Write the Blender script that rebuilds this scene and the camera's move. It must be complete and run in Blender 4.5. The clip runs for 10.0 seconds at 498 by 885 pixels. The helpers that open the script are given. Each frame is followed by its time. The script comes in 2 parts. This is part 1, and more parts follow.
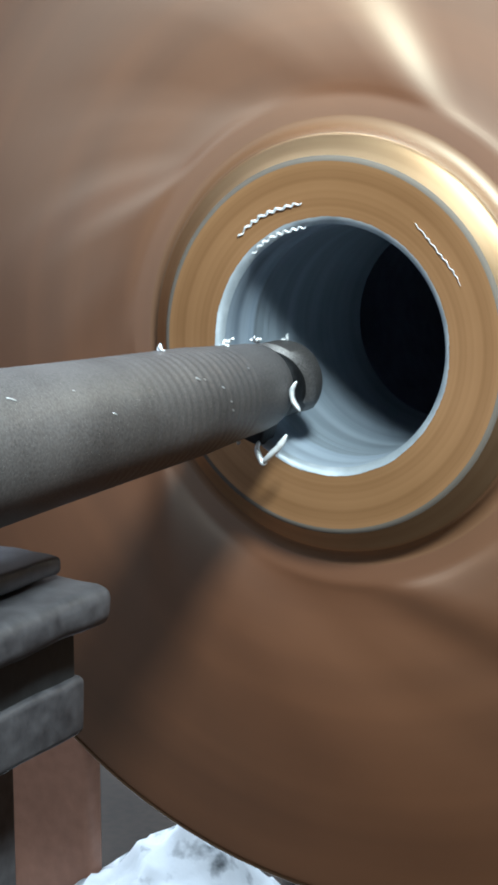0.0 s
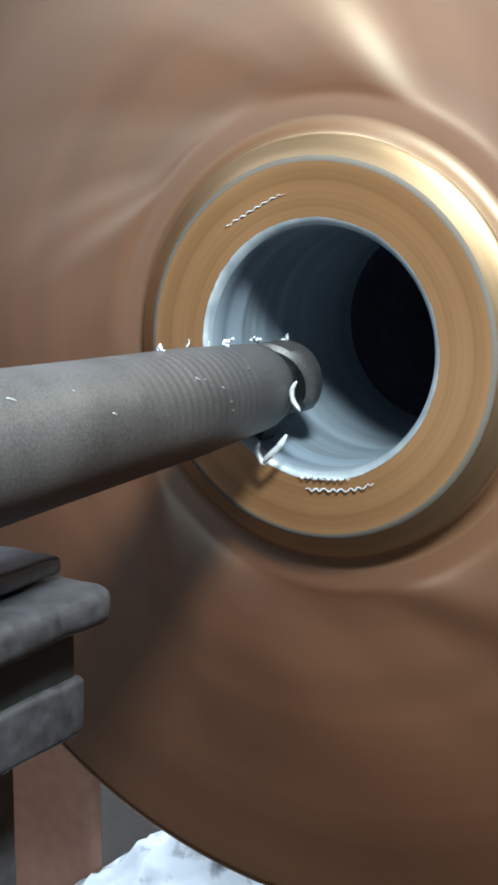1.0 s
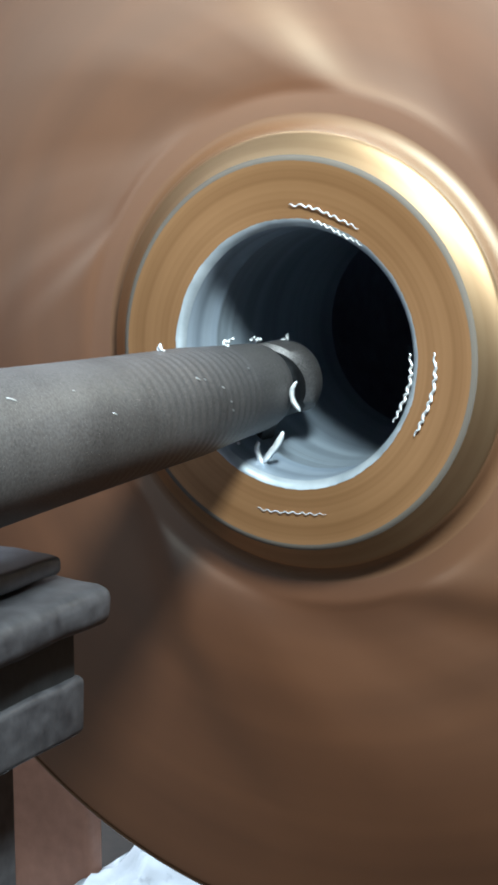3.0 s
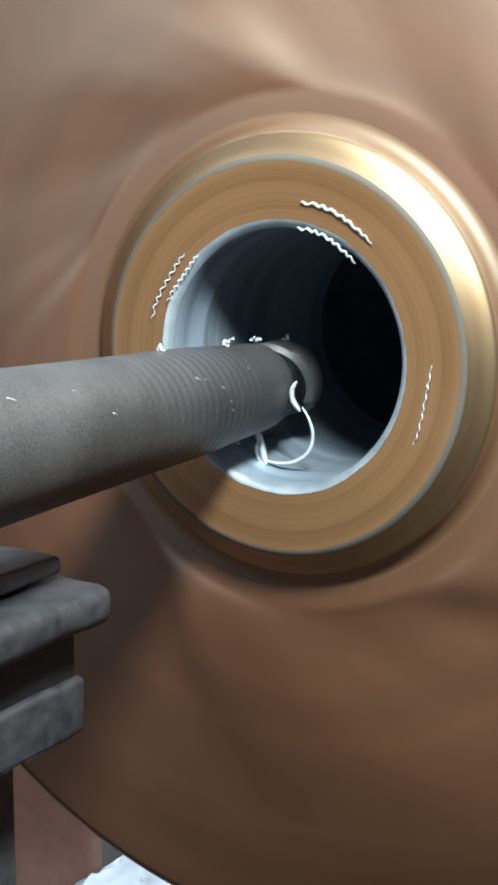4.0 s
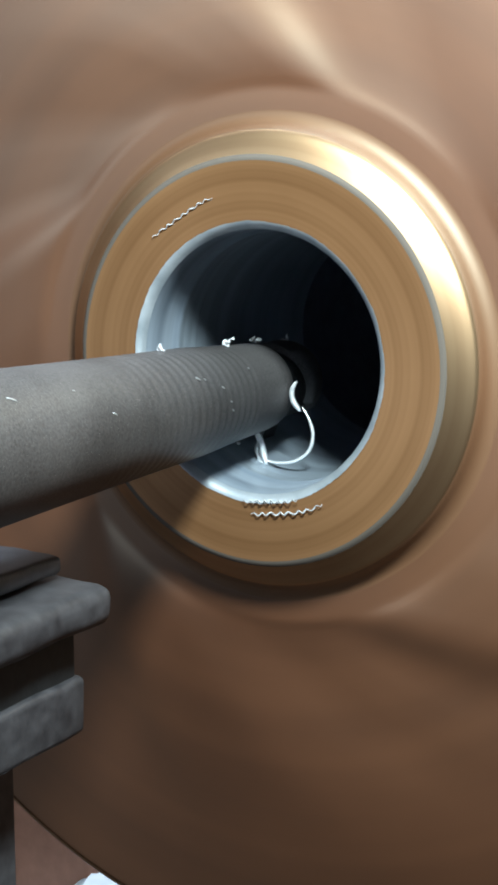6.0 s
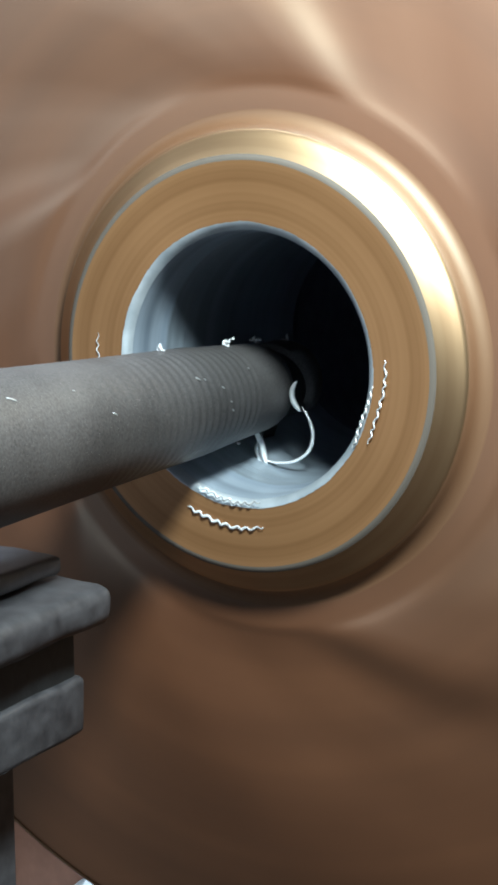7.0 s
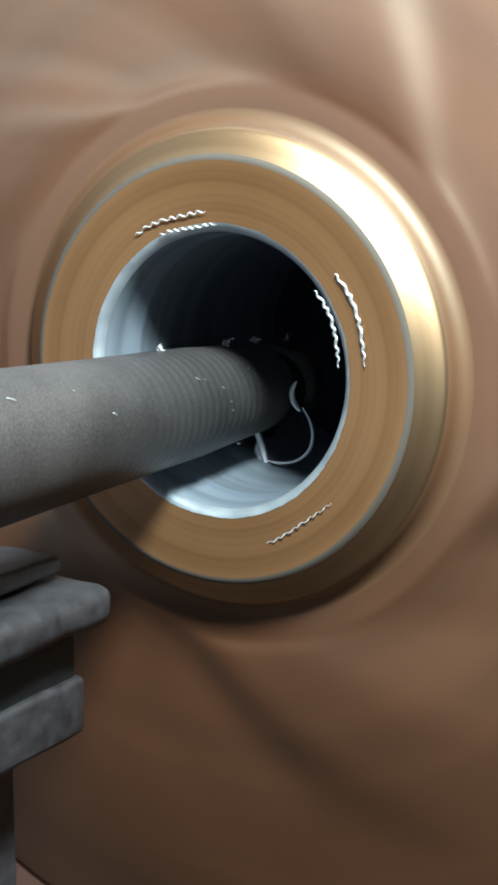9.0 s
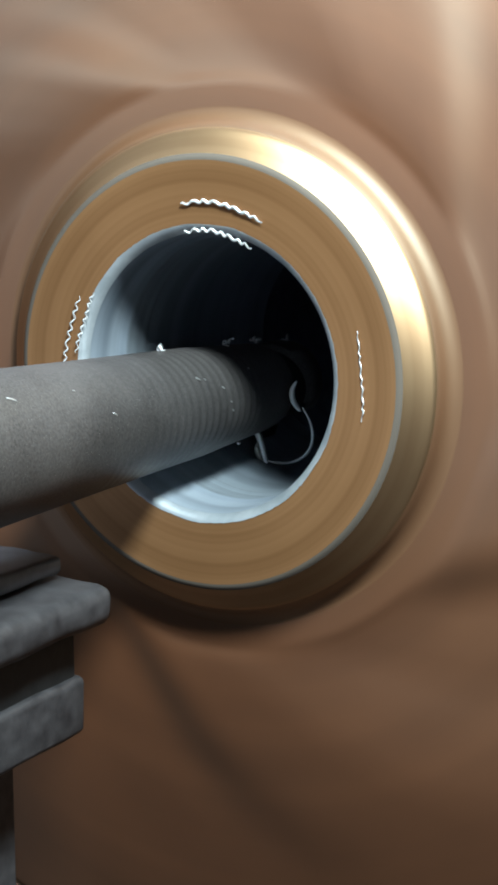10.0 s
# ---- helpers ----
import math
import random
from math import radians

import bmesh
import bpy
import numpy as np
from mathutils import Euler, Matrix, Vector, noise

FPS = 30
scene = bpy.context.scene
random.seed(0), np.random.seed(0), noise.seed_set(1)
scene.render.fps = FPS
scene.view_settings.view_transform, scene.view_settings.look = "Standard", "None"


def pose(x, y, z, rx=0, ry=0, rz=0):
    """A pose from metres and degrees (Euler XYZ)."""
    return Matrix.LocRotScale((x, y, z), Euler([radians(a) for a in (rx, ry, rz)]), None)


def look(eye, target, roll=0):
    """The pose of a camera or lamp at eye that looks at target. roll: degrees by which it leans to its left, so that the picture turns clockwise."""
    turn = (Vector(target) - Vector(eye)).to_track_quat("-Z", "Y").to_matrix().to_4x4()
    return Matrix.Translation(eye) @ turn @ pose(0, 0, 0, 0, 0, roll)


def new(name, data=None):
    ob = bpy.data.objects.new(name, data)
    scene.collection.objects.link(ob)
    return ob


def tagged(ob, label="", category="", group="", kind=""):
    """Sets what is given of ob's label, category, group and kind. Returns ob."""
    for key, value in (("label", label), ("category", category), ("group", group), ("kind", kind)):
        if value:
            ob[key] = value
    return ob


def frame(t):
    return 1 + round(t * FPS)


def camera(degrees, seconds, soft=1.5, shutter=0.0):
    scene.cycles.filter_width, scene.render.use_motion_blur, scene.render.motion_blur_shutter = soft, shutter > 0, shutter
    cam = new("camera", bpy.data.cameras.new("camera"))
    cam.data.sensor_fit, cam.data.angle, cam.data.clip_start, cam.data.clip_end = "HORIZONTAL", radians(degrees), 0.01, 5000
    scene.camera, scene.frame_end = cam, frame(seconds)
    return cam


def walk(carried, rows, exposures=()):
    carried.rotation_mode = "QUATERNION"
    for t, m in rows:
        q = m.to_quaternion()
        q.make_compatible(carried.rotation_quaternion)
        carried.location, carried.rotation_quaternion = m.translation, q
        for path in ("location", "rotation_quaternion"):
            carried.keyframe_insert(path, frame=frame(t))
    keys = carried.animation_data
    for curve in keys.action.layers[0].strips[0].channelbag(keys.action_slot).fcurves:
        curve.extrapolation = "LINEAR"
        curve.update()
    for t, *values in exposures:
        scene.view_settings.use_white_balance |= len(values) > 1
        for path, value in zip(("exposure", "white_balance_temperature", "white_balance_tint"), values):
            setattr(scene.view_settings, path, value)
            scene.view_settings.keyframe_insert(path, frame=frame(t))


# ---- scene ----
# Boring a bronze casting on a lathe. The spindle axis runs along +y at x = 0, z = AXIS;
# the tool, its post and the camera ride together, so the turning work comes towards them.
AXIS = 1.10
SECONDS = 10.0
FEED = ((0.0, 0.0), (4.5, 0.0279), (SECONDS, 0.0587))   # travel of the work towards the tool
SPIN = 1147.7          # degrees a second, anticlockwise seen from the tool's side
START = 27.0 + 1.5 * SPIN
# the spindle runs a little unevenly: degrees ahead or behind, by the second
DRIFT = ((0.0, 24), (1.5, 10), (3.0, -4), (4.25, -15), (5.5, -11), (7.0, -8), (8.0, 1), (9.5, 13), (SECONDS, 17))

cam = camera(18.0, SECONDS, soft=3.2, shutter=0.0)
EYE = pose(0.1641, -0.3351, AXIS + 0.0421, 80.10, 0, 28.98)
walk(cam, [(0.0, EYE), (SECONDS, EYE)], exposures=[(0.0, 0.12, 5620, 3), (2.5, 0.14, 5620, 3), (4.5, 0.06, 5680, 3), (7.5, 0.03, 5680, 2), (SECONDS, -0.08, 5720, 2)])

# ---- world and light ----
world = bpy.data.worlds.new("sky")
scene.world = world
world.use_nodes = True
wn = world.node_tree
sky = wn.nodes.new("ShaderNodeTexSky")
sky.sky_type, sky.sun_disc = "NISHITA", False
sky.sun_elevation, sky.sun_rotation = radians(48), radians(135)
wn.links.new(sky.outputs[0], wn.nodes["Background"].inputs[0])
wn.nodes["Background"].inputs[1].default_value = 0.10
scene.view_settings.exposure = 0.0


def area_light(name, eye, target, sx, sy, watts, colour):
    data = bpy.data.lights.new(name, "AREA")
    data.shape, data.size, data.size_y, data.energy, data.color = "RECTANGLE", sx, sy, watts, colour
    ob = new(name, data)
    ob.matrix_world = look(eye, target)
    return ob


# small lamp above and beside the hub, out of view: the key light
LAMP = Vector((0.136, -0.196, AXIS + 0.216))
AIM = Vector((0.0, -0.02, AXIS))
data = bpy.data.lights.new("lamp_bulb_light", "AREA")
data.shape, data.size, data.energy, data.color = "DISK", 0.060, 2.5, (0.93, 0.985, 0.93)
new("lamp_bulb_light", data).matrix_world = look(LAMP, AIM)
# unseen window in the wall behind the camera, placed to give the flange cool sheen
area_light("window_daylight", (-2.7, -3.95, 2.55), (-0.2, 0, 1.3), 2.0, 1.2, 32, (0.84, 0.90, 1.0))
# added fill through an unseen side opening, to brighten the bed and rag behind the work
area_light("side_window_daylight", (-3.93, 1.5, 1.9), (-0.2, 0.4, 0.8), 1.7, 1.1, 120, (0.84, 0.92, 1.0))
# added fill over the rear of the lathe, to whiten the rag from above
area_light("skylight_daylight", (-0.5, 0.45, 4.38), (-0.4, 0.40, 0.7), 1.1, 1.0, 125, (0.84, 0.92, 1.0))


# ---- materials ----
def nodes_of(name):
    m = bpy.data.materials.new(name)
    m.use_nodes = True
    return m, m.node_tree, m.node_tree.nodes["Principled BSDF"]


def add(nt, kind, **inputs):
    n = nt.nodes.new(kind)
    for k, v in inputs.items():
        n.inputs[k.replace("_", " ")].default_value = v
    return n


def ramp(nt, fac, stops):
    n = nt.nodes.new("ShaderNodeValToRGB")
    el = n.color_ramp.elements
    while len(el) < len(stops):
        el.new(0.5)
    for e, (p, c) in zip(el, stops):
        e.position, e.color = p, (*c, 1)
    nt.links.new(fac, n.inputs[0])
    return n.outputs[0]


def ring_coords(nt, along=1.0):
    """Coordinates that are (radius, y, 0) of an object turned about its y axis, so that noise becomes turned rings."""
    tc = nt.nodes.new("ShaderNodeTexCoord")
    sep = nt.nodes.new("ShaderNodeSeparateXYZ")
    nt.links.new(tc.outputs["Object"], sep.inputs[0])
    flat = nt.nodes.new("ShaderNodeCombineXYZ")
    nt.links.new(sep.outputs[0], flat.inputs[0])
    nt.links.new(sep.outputs[2], flat.inputs[2])
    ln = nt.nodes.new("ShaderNodeVectorMath")
    ln.operation = "LENGTH"
    nt.links.new(flat.outputs[0], ln.inputs[0])
    out = nt.nodes.new("ShaderNodeCombineXYZ")
    nt.links.new(ln.outputs["Value"], out.inputs[0])
    nt.links.new(sep.outputs[1], out.inputs[1])
    return out.outputs[0], tc.outputs["Object"]


def turned_metal(name, low, high, rough, ring_scale, groove, blotch=18.0, aniso=0.5, metal=1.0, oil=0.0, rings_part=0.5, film=1.5):
    """Metal turned on a lathe: fine concentric rings over soft blotches."""
    m, nt, b = nodes_of(name)
    rings, obj = ring_coords(nt)
    fine = add(nt, "ShaderNodeTexNoise", Scale=ring_scale, Detail=4.0)
    nt.links.new(rings, fine.inputs["Vector"])
    soft = add(nt, "ShaderNodeTexNoise", Scale=blotch, Detail=5.0)
    nt.links.new(obj, soft.inputs["Vector"])
    mix = nt.nodes.new("ShaderNodeMath")
    mix.operation = "MULTIPLY_ADD"
    mix.inputs[1].default_value = rings_part
    nt.links.new(fine.outputs[0], mix.inputs[0])
    half = nt.nodes.new("ShaderNodeMath")
    half.operation = "MULTIPLY"
    half.inputs[1].default_value = 1.0 - rings_part
    nt.links.new(soft.outputs[0], half.inputs[0])
    nt.links.new(half.outputs[0], mix.inputs[2])
    nt.links.new(ramp(nt, mix.outputs[0], [(0.35, low), (0.65, high)]), b.inputs["Base Color"])
    rr = nt.nodes.new("ShaderNodeMapRange")
    rr.inputs["To Min"].default_value, rr.inputs["To Max"].default_value = rough - 0.07, rough + 0.07
    nt.links.new(mix.outputs[0], rr.inputs[0])
    nt.links.new(rr.outputs[0], b.inputs["Roughness"])
    b.inputs["Metallic"].default_value = metal
    b.inputs["Anisotropic"].default_value = aniso
    b.inputs["Coat Weight"].default_value, b.inputs["Coat Roughness"].default_value = oil, 0.5
    b.inputs["Coat IOR"].default_value = film
    b.inputs["IOR"].default_value = 1.8 if oil else 1.5
    b.inputs["Specular IOR Level"].default_value = 1.0 if oil else 0.5
    b.inputs["Specular Tint"].default_value = (1.0, 0.95, 0.66, 1) if oil else (1, 1, 1, 1)
    tan = nt.nodes.new("ShaderNodeTangent")
    tan.direction_type, tan.axis = "RADIAL", "Y"
    nt.links.new(tan.outputs[0], b.inputs["Tangent"])
    bump = add(nt, "ShaderNodeBump", Strength=groove, Distance=0.0003)
    nt.links.new(fine.outputs[0], bump.inputs["Height"])
    nt.links.new(bump.outputs[0], b.inputs["Normal"])
    return m


def grainy(name, low, high, rough, scale, metal=0.0, bump=0.3, depth=0.0005, fleck=None, broad=12.0, span=(0.35, 0.65)):
    """A plain surface with fine grain, broad stains and, on request, bright flecks."""
    m, nt, b = nodes_of(name)
    tc = nt.nodes.new("ShaderNodeTexCoord")
    fine = add(nt, "ShaderNodeTexNoise", Scale=scale, Detail=6.0)
    wide = add(nt, "ShaderNodeTexNoise", Scale=broad, Detail=4.0)
    for n in (fine, wide):
        nt.links.new(tc.outputs["Object"], n.inputs["Vector"])
    mid = nt.nodes.new("ShaderNodeMix")
    mid.inputs[0].default_value = 0.5
    nt.links.new(fine.outputs[0], mid.inputs[2])
    nt.links.new(wide.outputs[0], mid.inputs[3])
    colour = ramp(nt, mid.outputs[0], [(span[0], low), (span[1], high)])
    if fleck:
        spots = add(nt, "ShaderNodeTexNoise", Scale=scale * 2.2, Detail=1.0)
        nt.links.new(tc.outputs["Object"], spots.inputs["Vector"])
        mask = ramp(nt, spots.outputs[0], [(0.745, (0, 0, 0)), (0.80, (1, 1, 1))])
        over = nt.nodes.new("ShaderNodeMix")
        over.data_type = "RGBA"
        nt.links.new(mask, over.inputs[0])
        nt.links.new(colour, over.inputs[6])
        over.inputs[7].default_value = (*fleck, 1)
        colour = over.outputs[2]
    nt.links.new(colour, b.inputs["Base Color"])
    rr = nt.nodes.new("ShaderNodeMapRange")
    rr.inputs["To Min"].default_value, rr.inputs["To Max"].default_value = rough - 0.1, rough + 0.1
    nt.links.new(mid.outputs[0], rr.inputs[0])
    nt.links.new(rr.outputs[0], b.inputs["Roughness"])
    b.inputs["Metallic"].default_value = metal
    bp = add(nt, "ShaderNodeBump", Strength=bump, Distance=depth)
    nt.links.new(fine.outputs[0], bp.inputs["Height"])
    nt.links.new(bp.outputs[0], b.inputs["Normal"])
    return m


BRONZE_FACE = turned_metal("bronze_face", (0.255, 0.126, 0.050), (0.38, 0.200, 0.088), 0.42, 420.0, 0.14, metal=0.5, rings_part=0.62)
BRONZE_BODY = turned_metal("bronze_body", (0.124, 0.0415, 0.0145), (0.206, 0.0740, 0.0275), 0.44, 90.0, 0.04, blotch=12.0, metal=0.22, aniso=0.3, oil=0.65, rings_part=0.38, film=1.9)
BRONZE_HOLLOW = turned_metal("bronze_hollow", (0.124, 0.0435, 0.0145), (0.206, 0.0780, 0.0280), 0.62, 90.0, 0.04, blotch=12.0, metal=0.22, aniso=0.0, oil=0.4, rings_part=0.38, film=1.9)
BRONZE_BRIGHT = turned_metal("bronze_polished", (0.40, 0.245, 0.128), (0.54, 0.37, 0.215), 0.41, 300.0, 0.04, metal=0.9, aniso=0.75)
WORN_EDGE = turned_metal("worn_edge", (0.100, 0.080, 0.064), (0.150, 0.124, 0.100), 0.8, 300.0, 0.06, metal=0.1, aniso=0.2)
STEEL_BORE = turned_metal("steel_bore", (0.25, 0.295, 0.36), (0.51, 0.57, 0.65), 0.33, 240.0, 0.2, metal=0.4)
STEEL_DEEP = turned_metal("steel_bore_uncut", (0.245, 0.285, 0.335), (0.46, 0.515, 0.575), 0.33, 160.0, 0.12, metal=0.5)
STEEL_LIP = turned_metal("steel_lip", (0.34, 0.38, 0.42), (0.60, 0.635, 0.67), 0.42, 300.0, 0.3, blotch=120.0, metal=0.5, rings_part=0.25)
DARK_BORE = grainy("dark_cast_iron", (0.22, 0.25, 0.32), (0.34, 0.38, 0.46), 0.8, 200.0)
BAR_STEEL = grainy("bar_steel", (0.044, 0.040, 0.039), (0.134, 0.123, 0.120), 0.5, 1900.0, metal=0.45, bump=0.18, depth=0.00012, fleck=(0.4, 0.38, 0.36), broad=35.0)
POST_STEEL = grainy("post_steel", (0.030, 0.028, 0.031), (0.090, 0.085, 0.091), 0.5, 300.0, metal=0.12, bump=0.25, depth=0.0004, broad=45.0)
# near-black colour stands for the shade in the recess under the clamp
RECESS_SHADE = grainy("recess_shade", (0.010, 0.010, 0.010), (0.024, 0.023, 0.024), 0.7, 300.0)
# near-black for the bit, and for the shade inside the tool slot
BIT_SLOT_DARK = grainy("bit_and_slot_dark", (0.012, 0.012, 0.013), (0.030, 0.031, 0.033), 0.5, 700.0, metal=0.8)
CHIP = grainy("bright_chip", (0.88, 0.89, 0.90), (0.95, 0.95, 0.96), 0.22, 900.0, metal=0.4)
BRIGHT_SPECK = grainy("bright_speck", (0.45, 0.45, 0.45), (0.6, 0.6, 0.6), 0.35, 900.0, metal=0.6)
RED_PAINT = grainy("red_brown_paint", (0.29, 0.138, 0.082), (0.41, 0.205, 0.128), 0.6, 120.0, broad=25.0)
IRON = grainy("oily_iron", (0.028, 0.018, 0.012), (0.055, 0.037, 0.026), 0.75, 150.0, broad=15.0)
# dark blotches: grey smudges, and the shade of folds put into the colour
CLOTH = grainy("white_cloth", (0.16, 0.17, 0.18), (0.92, 0.93, 0.94), 0.8, 70.0, bump=0.5, depth=0.002, broad=38.0, span=(0.36, 0.47))
PLASTER = grainy("workshop_plaster", (0.13, 0.105, 0.085), (0.21, 0.175, 0.145), 0.9, 20.0, broad=1.5)
# red-brown so that the unseen floor warms the reflections low on the flange
FLOOR_TINT = grainy("floor_tint", (0.085, 0.040, 0.027), (0.15, 0.075, 0.052), 0.85, 25.0, broad=1.2)
ROOF = grainy("roof_boards", (0.35, 0.33, 0.30), (0.5, 0.47, 0.43), 0.9, 10.0, broad=1.0)


# ---- building helpers ----
def part(name, bm, material, parent=None, label="", smooth=True):
    me = bpy.data.meshes.new(name)
    bmesh.ops.recalc_face_normals(bm, faces=bm.faces)
    bm.to_mesh(me)
    bm.free()
    me.materials.append(material)
    for p in me.polygons:
        p.use_smooth = smooth
    ob = new(name, me)
    if parent:
        ob.parent = parent
    if label:
        ob["label"] = label
    return ob


def empty(name, m, label, category, group="", kind=""):
    ob = new(name)
    ob.empty_display_size = 0.02
    ob.matrix_world = m
    return tagged(ob, label, category, group, kind)


def box(x0, x1, y0, y1, z0, z1, bevel=0.0, seg=3):
    bm = bmesh.new()
    bmesh.ops.create_cube(bm, size=1.0, matrix=Matrix.Translation(((x0 + x1) / 2, (y0 + y1) / 2, (z0 + z1) / 2)) @ Matrix.Diagonal((x1 - x0, y1 - y0, z1 - z0, 1)))
    if bevel:
        bmesh.ops.bevel(bm, geom=bm.edges[:], offset=bevel, segments=seg, profile=0.5, affect="EDGES")
    return bm


def turned(profile, seg=160, wave=None, close=False):
    """A surface of revolution about y from (radius, y) pairs."""
    bm = bmesh.new()
    rows = []
    for r, y in profile:
        ring = []
        for i in range(seg):
            a = 2 * math.pi * i / seg
            dy = wave(r, a) if wave else 0.0
            ring.append(bm.verts.new((r * math.sin(a), y + dy, r * math.cos(a))))
        rows.append(ring)
    pairs = list(zip(rows, rows[1:])) + ([(rows[-1], rows[0])] if close else [])
    for a, b in pairs:
        for i in range(seg):
            j = (i + 1) % seg
            bm.faces.new((a[i], a[j], b[j], b[i]))
    return bm


def bend(points, n):
    """n points on a smooth curve through the given ones."""
    pts = [Vector(p) for p in points]
    pts = [2 * pts[0] - pts[1]] + pts + [2 * pts[-1] - pts[-2]]
    out = []
    for k in range(n):
        u = k / (n - 1) * (len(pts) - 3)
        i = min(int(u), len(pts) - 4)
        u -= i
        a, b, c, d = pts[i:i + 4]
        out.append(0.5 * (2 * b + (c - a) * u + (2 * a - 5 * b + 4 * c - d) * u * u + (3 * b - a - 3 * c + d) * u ** 3))
    return out


def ribbon(points, width, thick, n=24, curl=1.5, across=(0, 1, 0), taper=0.6):
    """A metal shaving: a thin strip swept along a curve, a little twisted and tapered at its ends."""
    line = bend(points, n)
    bm = bmesh.new()
    rows = []
    for k, p in enumerate(line):
        t = (line[min(k + 1, n - 1)] - line[max(k - 1, 0)]).normalized()
        side = Vector(across)
        side = (side - side.dot(t) * t).normalized()
        side = Matrix.Rotation(curl * (k / (n - 1) - 0.5), 3, t) @ side
        up = t.cross(side)
        fade = 1 - taper * abs(2 * k / (n - 1) - 1) ** 4
        w = width * fade / 2 * (1 + 0.04 * math.sin(k * 1.1))
        h = thick * fade / 2 * (1 + 0.04 * math.sin(k * 0.7))
        rows.append([bm.verts.new(p + side * a * w + up * c * h) for a, c in ((-1, -1), (1, -1), (1, 1), (-1, 1))])
    for a, b in zip(rows, rows[1:]):
        for i in range(4):
            bm.faces.new((a[i], a[(i + 1) % 4], b[(i + 1) % 4], b[i]))
    bm.faces.new(rows[0])
    bm.faces.new(rows[-1][::-1])
    return bm


# ---- workshop shell ----
def wall_with_hole(name, axis, at, thick, a0, a1, z0, z1, hole, label):
    """A wall across x or y, with one opening (a0, a1, z0, z1) through it."""
    h0, h1, k0, k1 = hole
    bm = bmesh.new()
    for u0, u1, v0, v1 in ((a0, h0, z0, z1), (h1, a1, z0, z1), (h0, h1, z0, k0), (h0, h1, k1, z1)):
        sub = box(u0, u1, at, at + thick, v0, v1) if axis == "y" else box(at, at + thick, u0, u1, v0, v1)
        me = bpy.data.meshes.new("piece")
        sub.to_mesh(me)
        sub.free()
        bm.from_mesh(me)
        bpy.data.meshes.remove(me)
    ob = part(name, bm, PLASTER, smooth=False)
    return tagged(ob, label, "wall", kind="structure")


# unseen room around the lathe; its dark walls and red-brown floor tune the reflections
def shell():
    tagged(part("floor", box(-4.2, 3.7, -4.2, 3.2, -0.2, 0.0), FLOOR_TINT, smooth=False), "unseen workshop floor, red-brown to warm the flange's reflections", "floor", kind="structure")
    wall_with_hole("wall_south", "y", -4.2, 0.2, -4.2, 3.7, 0, 4.4, (-3.7, -1.7, 1.95, 3.15), "plastered workshop wall with a high window")
    tagged(part("wall_north", box(-4.2, 3.7, 3.0, 3.2, 0, 4.4), PLASTER, smooth=False), "plain plastered workshop wall", "wall", kind="structure")
    wall_with_hole("wall_west", "x", -4.2, 0.2, -4.0, 3.0, 0, 4.4, (0.6, 2.4, 1.3, 2.5), "unseen plastered workshop wall with an added opening for the side fill")
    tagged(part("wall_east", box(3.5, 3.7, -4.0, 3.0, 0, 4.4), PLASTER, smooth=False), "plain plastered workshop wall", "wall", kind="structure")
    bm = bmesh.new()
    hx0, hx1, hy0, hy1 = -1.1, 0.1, -0.1, 1.0
    for x0, x1, y0, y1 in ((-4.2, hx0, -4.2, 3.2), (hx1, 3.7, -4.2, 3.2), (hx0, hx1, -4.2, hy0), (hx0, hx1, hy1, 3.2)):
        sub = box(x0, x1, y0, y1, 4.4, 4.55)
        me = bpy.data.meshes.new("piece")
        sub.to_mesh(me)
        sub.free()
        bm.from_mesh(me)
        bpy.data.meshes.remove(me)
    tagged(part("ceiling", bm, ROOF, smooth=False), "unseen boarded workshop ceiling with an added opening for the overhead fill", "ceiling", kind="structure")


shell()


# ---- the work: bronze casting with a steel-lined bore ----
R_FACE, R_LIP, R_BORE, R_BACK, L_BORE, R_RIM = 0.0451, 0.0309, 0.0292, 0.0279, 0.0776, 0.1475


def saw(p, blur):
    """A wave that climbs over five sixths of its length and falls back over the rest, rounded off by the given share of it."""
    total = 0.0
    for k in range(9):
        q = (p + blur * (k / 8 - 0.5)) % 1.0
        total += q / 0.83 if q < 0.83 else 0.5 + 0.5 * math.cos(math.pi * (q - 0.83) / 0.17)
    return total / 9


def lobes(r, a):
    """Five broad swept waves of the cast body, each with a slight crease, nil at the hub and at the rim."""
    u = (r - 0.060) / (R_RIM - 0.060)
    if u <= 0 or u >= 1:
        return 0.0
    swell = math.sin(math.pi * u ** 0.5) ** 1.3
    p = (5 * (a + radians(12)) + 5.0 * u ** 0.8 + 0.25) / (2 * math.pi)
    return swell * (0.0041 * (0.5 - saw(p, 0.62)) + 0.0034 * (1 - u) ** 1.5 * (0.5 - saw(p, 0.12)))


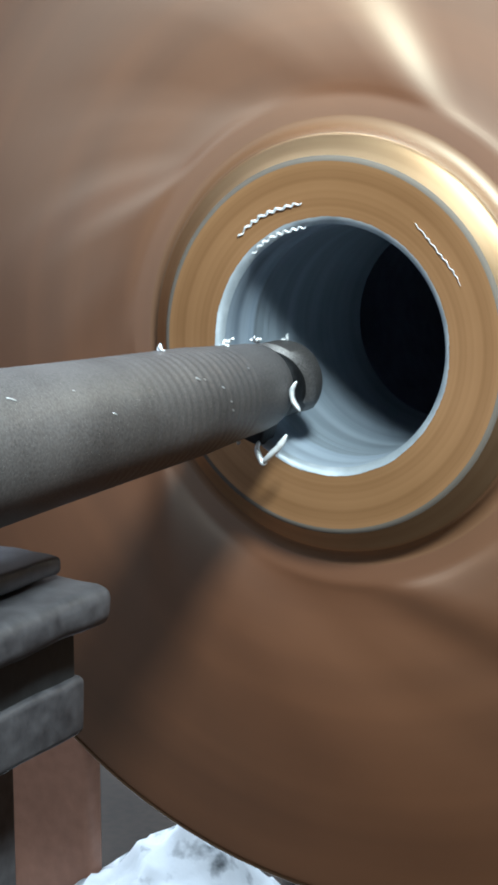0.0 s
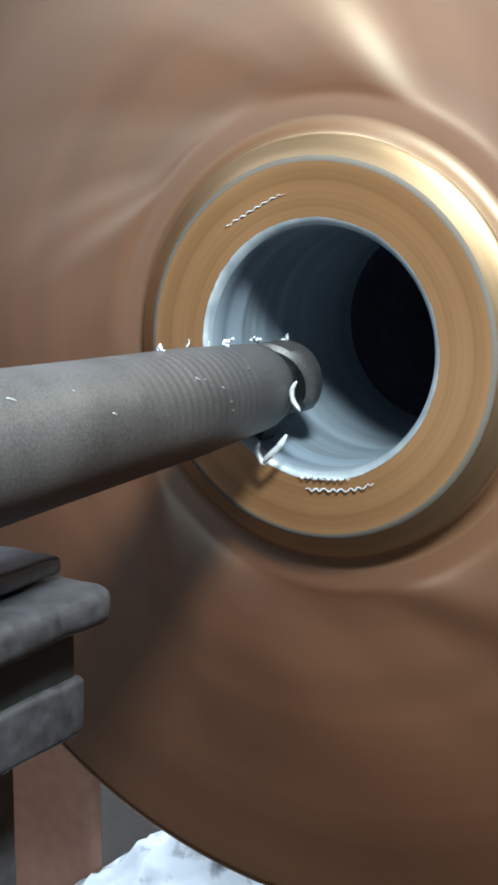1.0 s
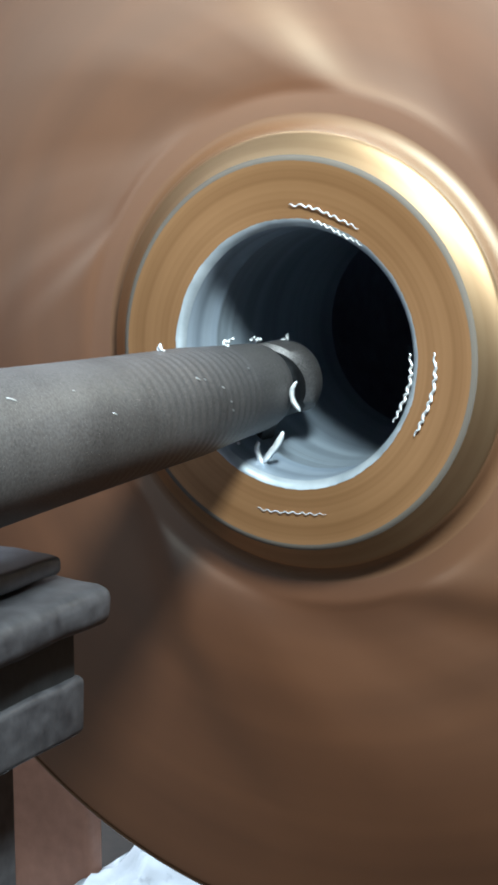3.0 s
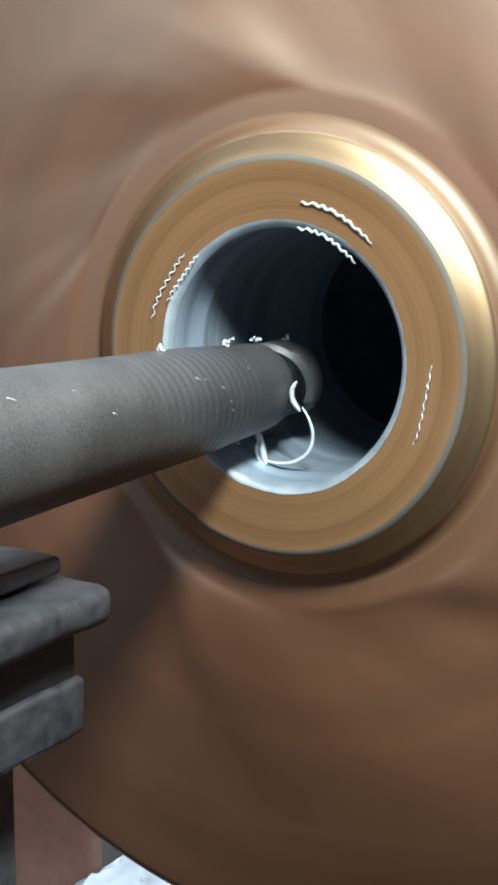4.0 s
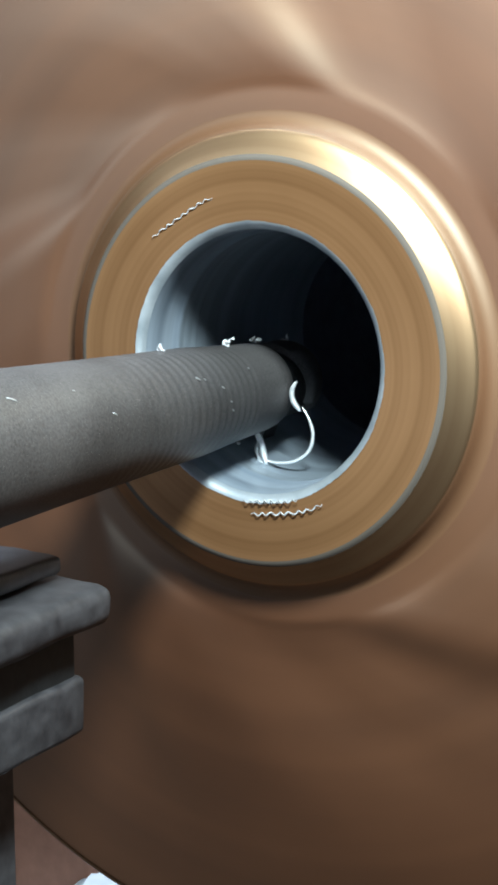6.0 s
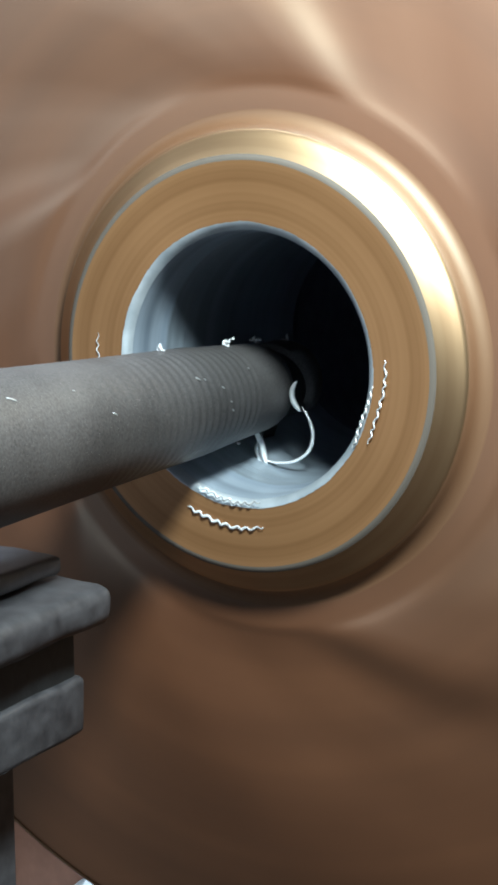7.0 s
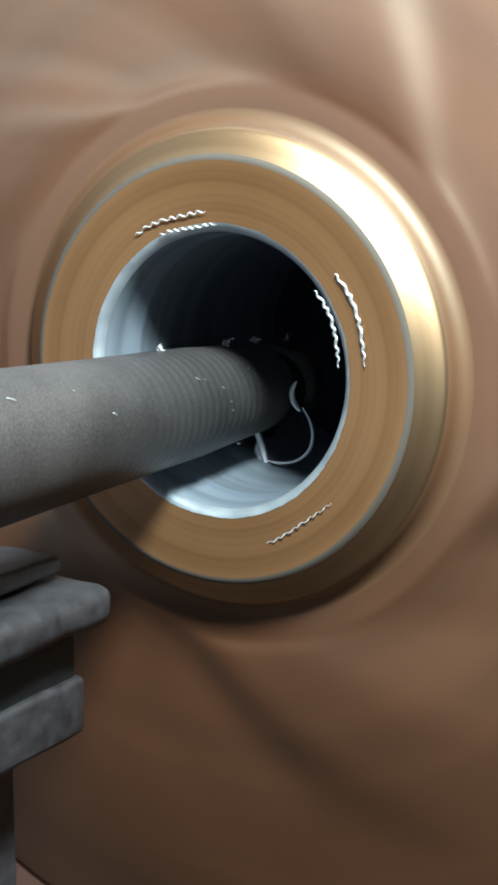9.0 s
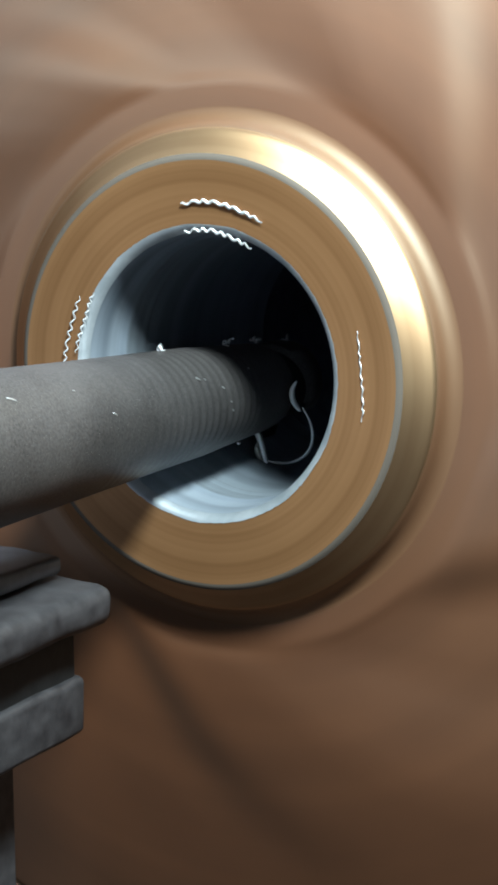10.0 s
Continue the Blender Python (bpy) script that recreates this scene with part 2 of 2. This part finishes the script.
def casting():
    work = empty("bronze_casting", pose(0, 0, AXIS), "golden bronze casting turning in a lathe, with a bored steel-lined hub", "casting")
    # the face is dished by a millimetre, its edge nearest the tool
    face = [(R_LIP + (R_FACE - 0.0013 - R_LIP) * k / 7, -0.0010 * k / 7) for k in range(8)]
    edge = [(R_FACE - 0.0013, -0.0010), (R_FACE - 0.0009, -0.00098), (R_FACE - 0.0004, -0.0008), (R_FACE, -0.0005)]
    part("hub_face", turned(face, 192), BRONZE_FACE, work, "turned ochre bronze hub face")
    part("hub_edge", turned(edge, 192), WORN_EDGE, work, "worn grey edge of the hub face")
    # bevel, rounded over into a steep side and a small hollow at the flange: steps, length, tilt from, tilt to
    roll = [(R_FACE, -0.0005)]
    for steps, length, first, last in ((18, 0.0058, 42, 36), (10, 0.0020, 36, 58), (4, 0.0007, 58, 58), (14, 0.0038, 58, 0)):
        for k in range(steps):
            tilt = radians(first + (last - first) * (k + 0.5) / steps)
            roll.append((roll[-1][0] + length / steps * math.cos(tilt), roll[-1][1] + length / steps * math.sin(tilt)))
    chamfer, hub = roll[:24], roll[23:]
    part("hub_chamfer", turned(chamfer, 192), BRONZE_BRIGHT, work, "polished bevelled edge of the hub")
    part("hub_side", turned(hub, 192), BRONZE_HOLLOW, work, "hollow curve from the hub into the flange")
    r0, y0 = hub[-1]
    disc = []
    for k in range(0, 97):
        u = k / 96
        disc.append((r0 + (R_RIM - 0.0015 - r0) * u, y0 + 0.0085 * u ** 2.2))
    yr = disc[-1][1]
    disc += [(R_RIM - 0.0004, yr + 0.0005), (R_RIM, yr + 0.0016), (R_RIM, yr + 0.012), (R_RIM - 0.003, yr + 0.015), (0.062, 0.040), (0.060, 0.20)]
    part("flange", turned(disc, 720, lobes), BRONZE_BODY, work, "wide dished bronze flange with shallow lobes")
    part("rim_edge", turned([(R_RIM - 0.0012, yr - 0.0002), (R_RIM - 0.0003, yr + 0.0001), (R_RIM + 0.0003, yr + 0.0008), (R_RIM + 0.0003, yr + 0.0018)], 256), BRONZE_BRIGHT, work, "thin lighter edge of the rim")
    lip = [(R_LIP + 0.0001, -0.0001), (R_LIP - 0.0004, 0.0001), (R_BORE + 0.0005, 0.0008), (R_BORE, 0.0018)]
    burr = turned(lip, 240)
    for v in burr.verts:
        r = math.hypot(v.co.x, v.co.z)
        if r > R_BORE + 0.0007:
            a = math.atan2(v.co.x, v.co.z)
            v.co *= 1 + 0.006 * noise.noise((6 * math.cos(a), 6 * math.sin(a), 0)) + 0.005 * noise.noise((40 * math.cos(a), 40 * math.sin(a), 5))
    part("bore_lip", burr, STEEL_LIP, work, "bright chamfered steel lip")
    bore = [(R_BORE, 0.0018)]
    for k in range(1, 81):
        u = k / 80
        bore.append((R_BORE + (R_BACK - R_BORE) * u - 0.00016 * math.sin(u * 40) * (1 - u) - (0.0003 if k in (13, 14, 15, 22) else 0), 0.0018 + (L_BORE - 0.0018) * u))
    part("cut_bore", turned(bore[:15], 160), STEEL_BORE, work, "bright freshly cut steel at the mouth of the bore")
    part("bore", turned(bore[14:], 160), STEEL_DEEP, work, "smooth grey steel bore, not yet cut")
    cave = [(R_BACK, L_BORE), (0.050, L_BORE + 0.0005), (0.052, 0.19), (0.0001, 0.195)]
    part("cavity", turned(cave, 64), DARK_BORE, work, "dark unlit cavity behind the bore")
    part("arbor", turned([(0.0001, 0.198), (0.055, 0.199), (0.055, 0.62), (0.0001, 0.62)], 48), IRON, work, "dark arbor that drives the casting")
    # rigid wavy strips for the smeared paths of small chips on the face and lip; they go round with the work:
    # turn from the mark, radius, degrees of arc, height of the waves, width
    for turn, rr, arc, ripple, wide in ((0, 0.0351, 32, 0.00026, 0.0007), (0, 0.0294, 32, 0.00030, 0.0006), (78, 0.0368, 28, 0.00020, 0.00024), (-87, 0.0336, 31, 0.00030, 0.00036), (-80, 0.0307, 26, 0.00026, 0.0004)):
        line = []
        for k in range(57):
            a = radians(turn + arc * (k / 56 - 0.5))
            r = rr + ripple * math.sin(2 * math.pi * k / 7 + 0.6 * math.sin(k * 0.4)) + 0.0004 * math.sin(k * 0.09 + turn)
            line.append((r * math.sin(a), -0.0008 - 0.00015 * math.sin(k * 0.9), r * math.cos(a)))
        part("clinging_shaving", ribbon(line, wide, 0.00016, 150, 0.6, (math.sin(radians(turn)), 0, math.cos(radians(turn)))), CHIP, work, "wavy bright strip standing for a small chip's smeared path")
    return work


work = casting()


# ---- the boring bar ----
BAR_X, BAR_Z = -0.0150, AXIS - 0.0095


def boring_bar():
    bar = empty("boring_bar", pose(BAR_X, 0, BAR_Z, -0.5), "dark grey steel boring bar with turned grooves and a tool slot", "boring bar")
    shank = [(0.0001, -0.0068), (0.0080, -0.0069), (0.0095, -0.0073), (0.0103, -0.0086), (0.0106, -0.0110)]
    y = -0.0118
    while y > -0.30:
        r = 0.0106 + 0.0014 * min(1.0, (-y - 0.010) / 0.03) + 0.0028 * min(1.0, max(0.0, (-y - 0.03) / 0.09)) ** 1.2
        if -0.088 < y < -0.026:
            r += (0.00003 + 0.00006 * min(1.0, max(0.0, (y + 0.080) / 0.03))) * math.sin((y + 0.03) / 0.0030 * 2 * math.pi)
        shank.append((r, y))
        y -= 0.0006 if y > -0.095 else 0.004
    shank.append((0.0001, y))
    part("shank", turned(shank, 72), BAR_STEEL, bar)
    # bright specks on the shank: place along it, angle from the top, size
    for y, angle, size in ((-0.0525, 54, 1.3), (-0.0500, 56, 0.7), (-0.0439, 68, 0.9), (-0.1163, 44, 1.5), (-0.0877, 71, 0.8), (-0.0409, 93, 0.8), (-0.0415, 84, 0.6), (-0.0284, 52, 0.5), (-0.0971, 45, 0.5)):
        r = 0.0106 + 0.0014 * min(1.0, (-y - 0.010) / 0.03) + 0.0028 * min(1.0, max(0.0, (-y - 0.03) / 0.09)) ** 1.2
        nick = ribbon([(-0.0004 * size, -0.0007 * size, 0), (0, 0, 0.00008), (0.0004 * size, 0.0007 * size, 0)], 0.0003 * size, 0.00012, 7, 0.3, (1, 0, 0))
        bmesh.ops.transform(nick, matrix=Matrix.Rotation(radians(angle), 4, "Y") @ Matrix.Translation((0, y, r)), verts=nick.verts)
        part("nick", nick, BRIGHT_SPECK, bar, "tiny bright speck on the shank")
    # solid core whose dark colour paints the shade of the slot
    part("neck", turned([(0.0001, -0.0075), (0.0086, -0.0075), (0.0086, 0.0060), (0.0001, 0.0060)], 40), BIT_SLOT_DARK, bar, "core of the tool slot behind the nose, dark for the slot's shade")
    nose = turned([(0.0001, -0.0065), (0.0100, -0.0065), (0.0101, -0.0020), (0.0101, 0.0050), (0.0097, 0.0080), (0.0089, 0.0093), (0.0075, 0.0097), (0.0001, 0.0098)], 64)
    # the tool slot crosses the bar aslant, and the underside is ground away
    bmesh.ops.bisect_plane(nose, geom=nose.verts[:] + nose.edges[:] + nose.faces[:], plane_co=(0, -0.0015, 0), plane_no=(0.30, -1, -0.30), clear_outer=True)
    bmesh.ops.holes_fill(nose, edges=[e for e in nose.edges if e.is_boundary])
    bmesh.ops.bisect_plane(nose, geom=nose.verts[:] + nose.edges[:] + nose.faces[:], plane_co=(0, 0, -0.0055), plane_no=(0.25, -0.35, -1), clear_outer=True)
    bmesh.ops.holes_fill(nose, edges=[e for e in nose.edges if e.is_boundary])
    part("nose", nose, BAR_STEEL, bar, "rounded nose of the bar, cut away below")
    bit = box(-0.0032, 0.0032, -0.0025, 0.0045, -0.0155, 0.0020, 0.0006)
    bmesh.ops.transform(bit, matrix=Matrix.Rotation(radians(20), 4, "Y"), verts=bit.verts)
    part("cutting_bit", bit, BIT_SLOT_DARK, bar, "ground square cutting bit")
    return bar


boring_bar()


# ---- the tool post ----
def tool_post():
    post = empty("tool_post", pose(-0.017, -0.085, AXIS - 0.034), "dark grey steel tool post with stepped clamp plates", "tool post")
    def worn(bm, cuts, amount):
        long_edges = [e for e in bm.edges if e.calc_length() > 0.03]
        bmesh.ops.subdivide_edges(bm, edges=long_edges, cuts=cuts, use_grid_fill=True)
        for v in bm.verts:
            v.co += amount * noise.noise_vector(v.co * 90) + 0.4 * amount * noise.noise_vector(v.co * 320)
        return bm

    part("top_clamp", worn(box(-0.06, 0.0, -0.20, 0.0, -0.0042, 0.0, 0.0014), 30, 0.0005), POST_STEEL, post)
    part("lower_clamp", worn(box(-0.06, 0.0100, -0.20, 0.004, -0.0138, -0.0055, 0.0030, 4), 30, 0.0007), POST_STEEL, post, "clamp plate with a rounded end")
    part("neck", box(-0.06, 0.0034, -0.20, -0.001, -0.0255, -0.0125, 0.001), RECESS_SHADE, post, "recess under the clamp, its shade put into the dark colour")
    part("block", worn(box(-0.06, 0.0050, -0.20, 0.0, -0.0366, -0.0245, 0.0014), 30, 0.0004), POST_STEEL, post)
    part("pillar", box(-0.06, -0.0086, -0.20, -0.006, -0.366, -0.0355, 0.0015), POST_STEEL, post)
    return post


tool_post()


# ---- below and behind the work ----
def backing():
    bed = part("lathe_bed", box(-0.80, 0.25, -0.60, 1.20, 0.52, AXIS - 0.40, 0.01), IRON)
    tagged(bed, "dark oily cast iron lathe bed", "lathe bed")
    leg = part("lathe_stand", box(-0.60, 0.15, -0.50, 1.00, 0.0, 0.518, 0.01), IRON)
    tagged(leg, "dark iron lathe stand on the floor", "lathe stand")
    head = part("headstock", box(-0.24, 0.24, 0.42, 0.95, AXIS - 0.40, AXIS + 0.22, 0.02), IRON)
    tagged(head, "dark iron lathe headstock on the bed", "headstock")
    red = part("painted_block", box(-0.345, -0.283, 0.300, 0.314, AXIS - 0.40, AXIS - 0.20, 0.004), RED_PAINT)
    tagged(red, "red-brown painted block standing on the lathe bed", "machine block")


backing()


# lamp body is unseen, added to house the key light
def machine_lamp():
    lamp = empty("machine_lamp", look(LAMP, AIM), "unseen dark metal lamp body with a round shade, added around the key light", "lamp")
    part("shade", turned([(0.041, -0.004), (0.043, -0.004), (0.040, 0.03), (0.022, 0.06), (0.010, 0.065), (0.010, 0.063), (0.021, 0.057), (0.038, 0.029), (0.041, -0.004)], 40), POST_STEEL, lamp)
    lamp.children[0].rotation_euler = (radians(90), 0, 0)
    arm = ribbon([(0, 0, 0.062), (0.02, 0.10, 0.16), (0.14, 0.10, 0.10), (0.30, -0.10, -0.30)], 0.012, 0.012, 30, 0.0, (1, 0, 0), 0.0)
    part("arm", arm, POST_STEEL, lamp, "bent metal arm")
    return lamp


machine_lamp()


def rag():
    """A heap of crumpled cloth with a peak and sharp folds."""
    bm = bmesh.new()
    n = 90
    grid = []
    for i in range(n):
        row = []
        for j in range(n):
            u, v = i / (n - 1) * 2 - 1, j / (n - 1) * 2 - 1
            d = max(0.0, 1 - (u * u + v * v) ** 0.5 * (0.95 + 0.15 * noise.noise((u * 2, v * 2, 3))))
            q = Vector((u * 5, v * 5, 0.3))
            fold = 1 - abs(noise.noise(q)) * 2
            h = 0.120 * d + d ** 0.5 * (0.010 * fold - 0.006) + 0.003 * noise.noise(q * 4)
            row.append(bm.verts.new((u * 0.15, v * 0.11, max(h, 0.0) + 0.002)))
        grid.append(row)
    for i in range(n - 1):
        for j in range(n - 1):
            bm.faces.new((grid[i][j], grid[i + 1][j], grid[i + 1][j + 1], grid[i][j + 1]))
    ob = part("rag", bm, CLOTH)
    ob.matrix_world = pose(-0.222, 0.30, AXIS - 0.40)
    return tagged(ob, "crumpled white cotton rag lying on the lathe bed", "rag")


rag()


# ---- shavings on and around the bar ----
def shaving(name, points, width, at, label, n=28, curl=0.4, thick=0.0009):
    """Points are (x, y, z) from the spindle axis; the thing's origin is at the given place."""
    bm = ribbon([Vector(p) - Vector(at) for p in points], width, thick, n, curl)
    ob = part(name, bm, CHIP)
    ob.matrix_world = pose(at[0], at[1], at[2] + AXIS)
    return tagged(ob, label, "shaving", "steel shavings on the bar")


Y = -0.012
shaving("short_shaving", [(-0.0022, Y, -0.0068), (-0.0033, Y, -0.0090), (-0.0030, Y, -0.0115), (-0.0012, Y, -0.0138)], 0.0012, (-0.0025, Y, -0.010),
        "short bright steel shaving caught beside the tool slot")
shaving("hooked_shaving", [(-0.0122, Y, -0.0218), (-0.0126, Y, -0.0240), (-0.0112, Y, -0.0268), (-0.0100, Y, -0.0270)], 0.0014, (-0.0115, Y, -0.024),
        "small hooked bright steel shaving under the bar tip")
flick = shaving("straight_shaving", [(-0.0108, Y - 0.0004, -0.0268), (-0.0082, Y - 0.0006, -0.0243), (-0.0062, Y - 0.0004, -0.0222), (-0.0047, Y, -0.0196)], 0.0015, (-0.0100, Y, -0.0262),
                "straight bright steel shaving under the bar tip", curl=0.3, thick=0.0012)
loop = shaving("curled_shaving", [(-0.0006, Y, -0.0128), (0.0014, Y, -0.0160), (0.0022, Y, -0.0196), (0.0010, Y, -0.0232), (-0.0026, Y, -0.0258), (-0.0070, Y, -0.0266), (-0.0106, Y, -0.0262)],
               0.0009, (-0.003, Y, -0.020), "long curled bright steel shaving hanging from the tool", n=48, curl=0.8, thick=0.0006)


# looped path of a spinning curl in flight, built as one rigid coil
coil = shaving("swarf_coil", [(0.0145 - 0.00058 * k + 0.0038 * math.cos(k * 0.40 + 4.2), 0.0008 * math.sin(k * 0.2), 0.0018 - 0.00008 * k + 0.0035 * math.sin(k * 0.40 + 4.2)) for k in range(56)], 0.00018, (0, 0, 0),
               "looped trail of a thrown swarf curl, built as a loose bright coil", n=180, curl=0.2, thick=0.00012)


def crumbs(name, px, py, pz, seed, count, spread):
    """A knot of tiny twisted shavings lying on the bar."""
    rnd = random.Random(seed)
    bm = bmesh.new()
    for _ in range(count):
        o = Vector((rnd.uniform(-1, 1) * spread, rnd.uniform(-1, 1) * spread * 1.4, rnd.uniform(0, 1) * spread * 0.9))
        d = Vector((rnd.uniform(-1, 1), rnd.uniform(-1, 1), rnd.uniform(-0.2, 1))).normalized() * 0.0014
        sub = ribbon([o, o + d * 0.6 + Vector((0, 0, 0.0006)), o + d + Vector((0.0004, 0, 0.0002))], 0.0008, 0.00015, 8, 2.0, (0.3, 1, 0.2))
        me = bpy.data.meshes.new("piece")
        sub.to_mesh(me)
        sub.free()
        bm.from_mesh(me)
        bpy.data.meshes.remove(me)
    ob = part(name, bm, CHIP)
    ob.matrix_world = pose(px, py, pz + AXIS)
    return tagged(ob, "tiny knot of bright steel shavings lying on the bar", "shaving", "steel shavings on the bar")


crumbs("shaving_knot", -0.0150, -0.0512, 0.0030, 3, 4, 0.0008)
crumbs("shaving_knot", -0.0150, -0.0225, 0.0016, 5, 5, 0.0009)
crumbs("shaving_knot", -0.0150, -0.0090, 0.0006, 6, 6, 0.0011)
crumbs("shaving_knot", -0.0150, 0.0070, -0.0002, 8, 3, 0.0010)
crumbs("shaving_knot", -0.0160, -0.0150, -0.0226, 9, 2, 0.0005)


# ---- motion ----
def motions():
    rows = []
    steps = int(SECONDS * FPS)
    for k in range(steps + 1):
        t = k / FPS
        (ta, fa), (tb, fb) = FEED[:2] if t < FEED[1][0] else FEED[1:]
        rows.append((t, pose(0, -fa - (fb - fa) * (t - ta) / (tb - ta), AXIS) @ Matrix.Rotation(radians(START - SPIN * t + np.interp(t, *zip(*DRIFT))), 4, "Y")))
    walk(work, rows)
    # a curl of swarf thrown clear early on, its trail built as a coil: it lies behind the bar, flies out and drops to
    # the bed
    waits = pose(-0.0335, -0.045, AXIS - 0.0125, 0, 0, 90)
    lands = pose(-0.20, -0.33, AXIS - 0.396, 0, 0, 75)
    walk(coil, [(0.0, waits), (0.43, waits), (0.4667, pose(-0.0390, -0.0502, AXIS + 0.0084, 0, 3, 29.5)), (0.50, pose(-0.0393, -0.0505, AXIS + 0.0077, 0, 0, 29)), (0.5333, pose(-0.0402, -0.0507, AXIS + 0.0071, 0, -3, 28.5)),
                (0.56, pose(-0.0900, -0.0580, AXIS + 0.0030, 0, 40, 30)), (0.60, pose(-0.1250, -0.0650, AXIS - 0.0039, 0, 80, 40)), (0.75, pose(-0.19, -0.28, AXIS - 0.15, 0, 60, 60)), (0.90, lands), (SECONDS, lands)])
    # the straight shaving tips over, and the long curl swings out from behind the bar
    base = flick.matrix_world.copy()
    tipped = base @ Matrix.Rotation(radians(-62), 4, "Y")
    walk(flick, [(0.0, base), (2.8, base), (3.7, tipped), (SECONDS, tipped)])
    home = loop.matrix_world.copy()
    behind = pose(-0.0335, -0.034, AXIS - 0.0105, 0, 55, 0)
    under = pose(-0.019, -0.022, AXIS - 0.027, 0, 30, 0)
    walk(loop, [(0.0, behind), (3.2, behind), (3.45, under), (3.7, home), (SECONDS, home)])


motions()
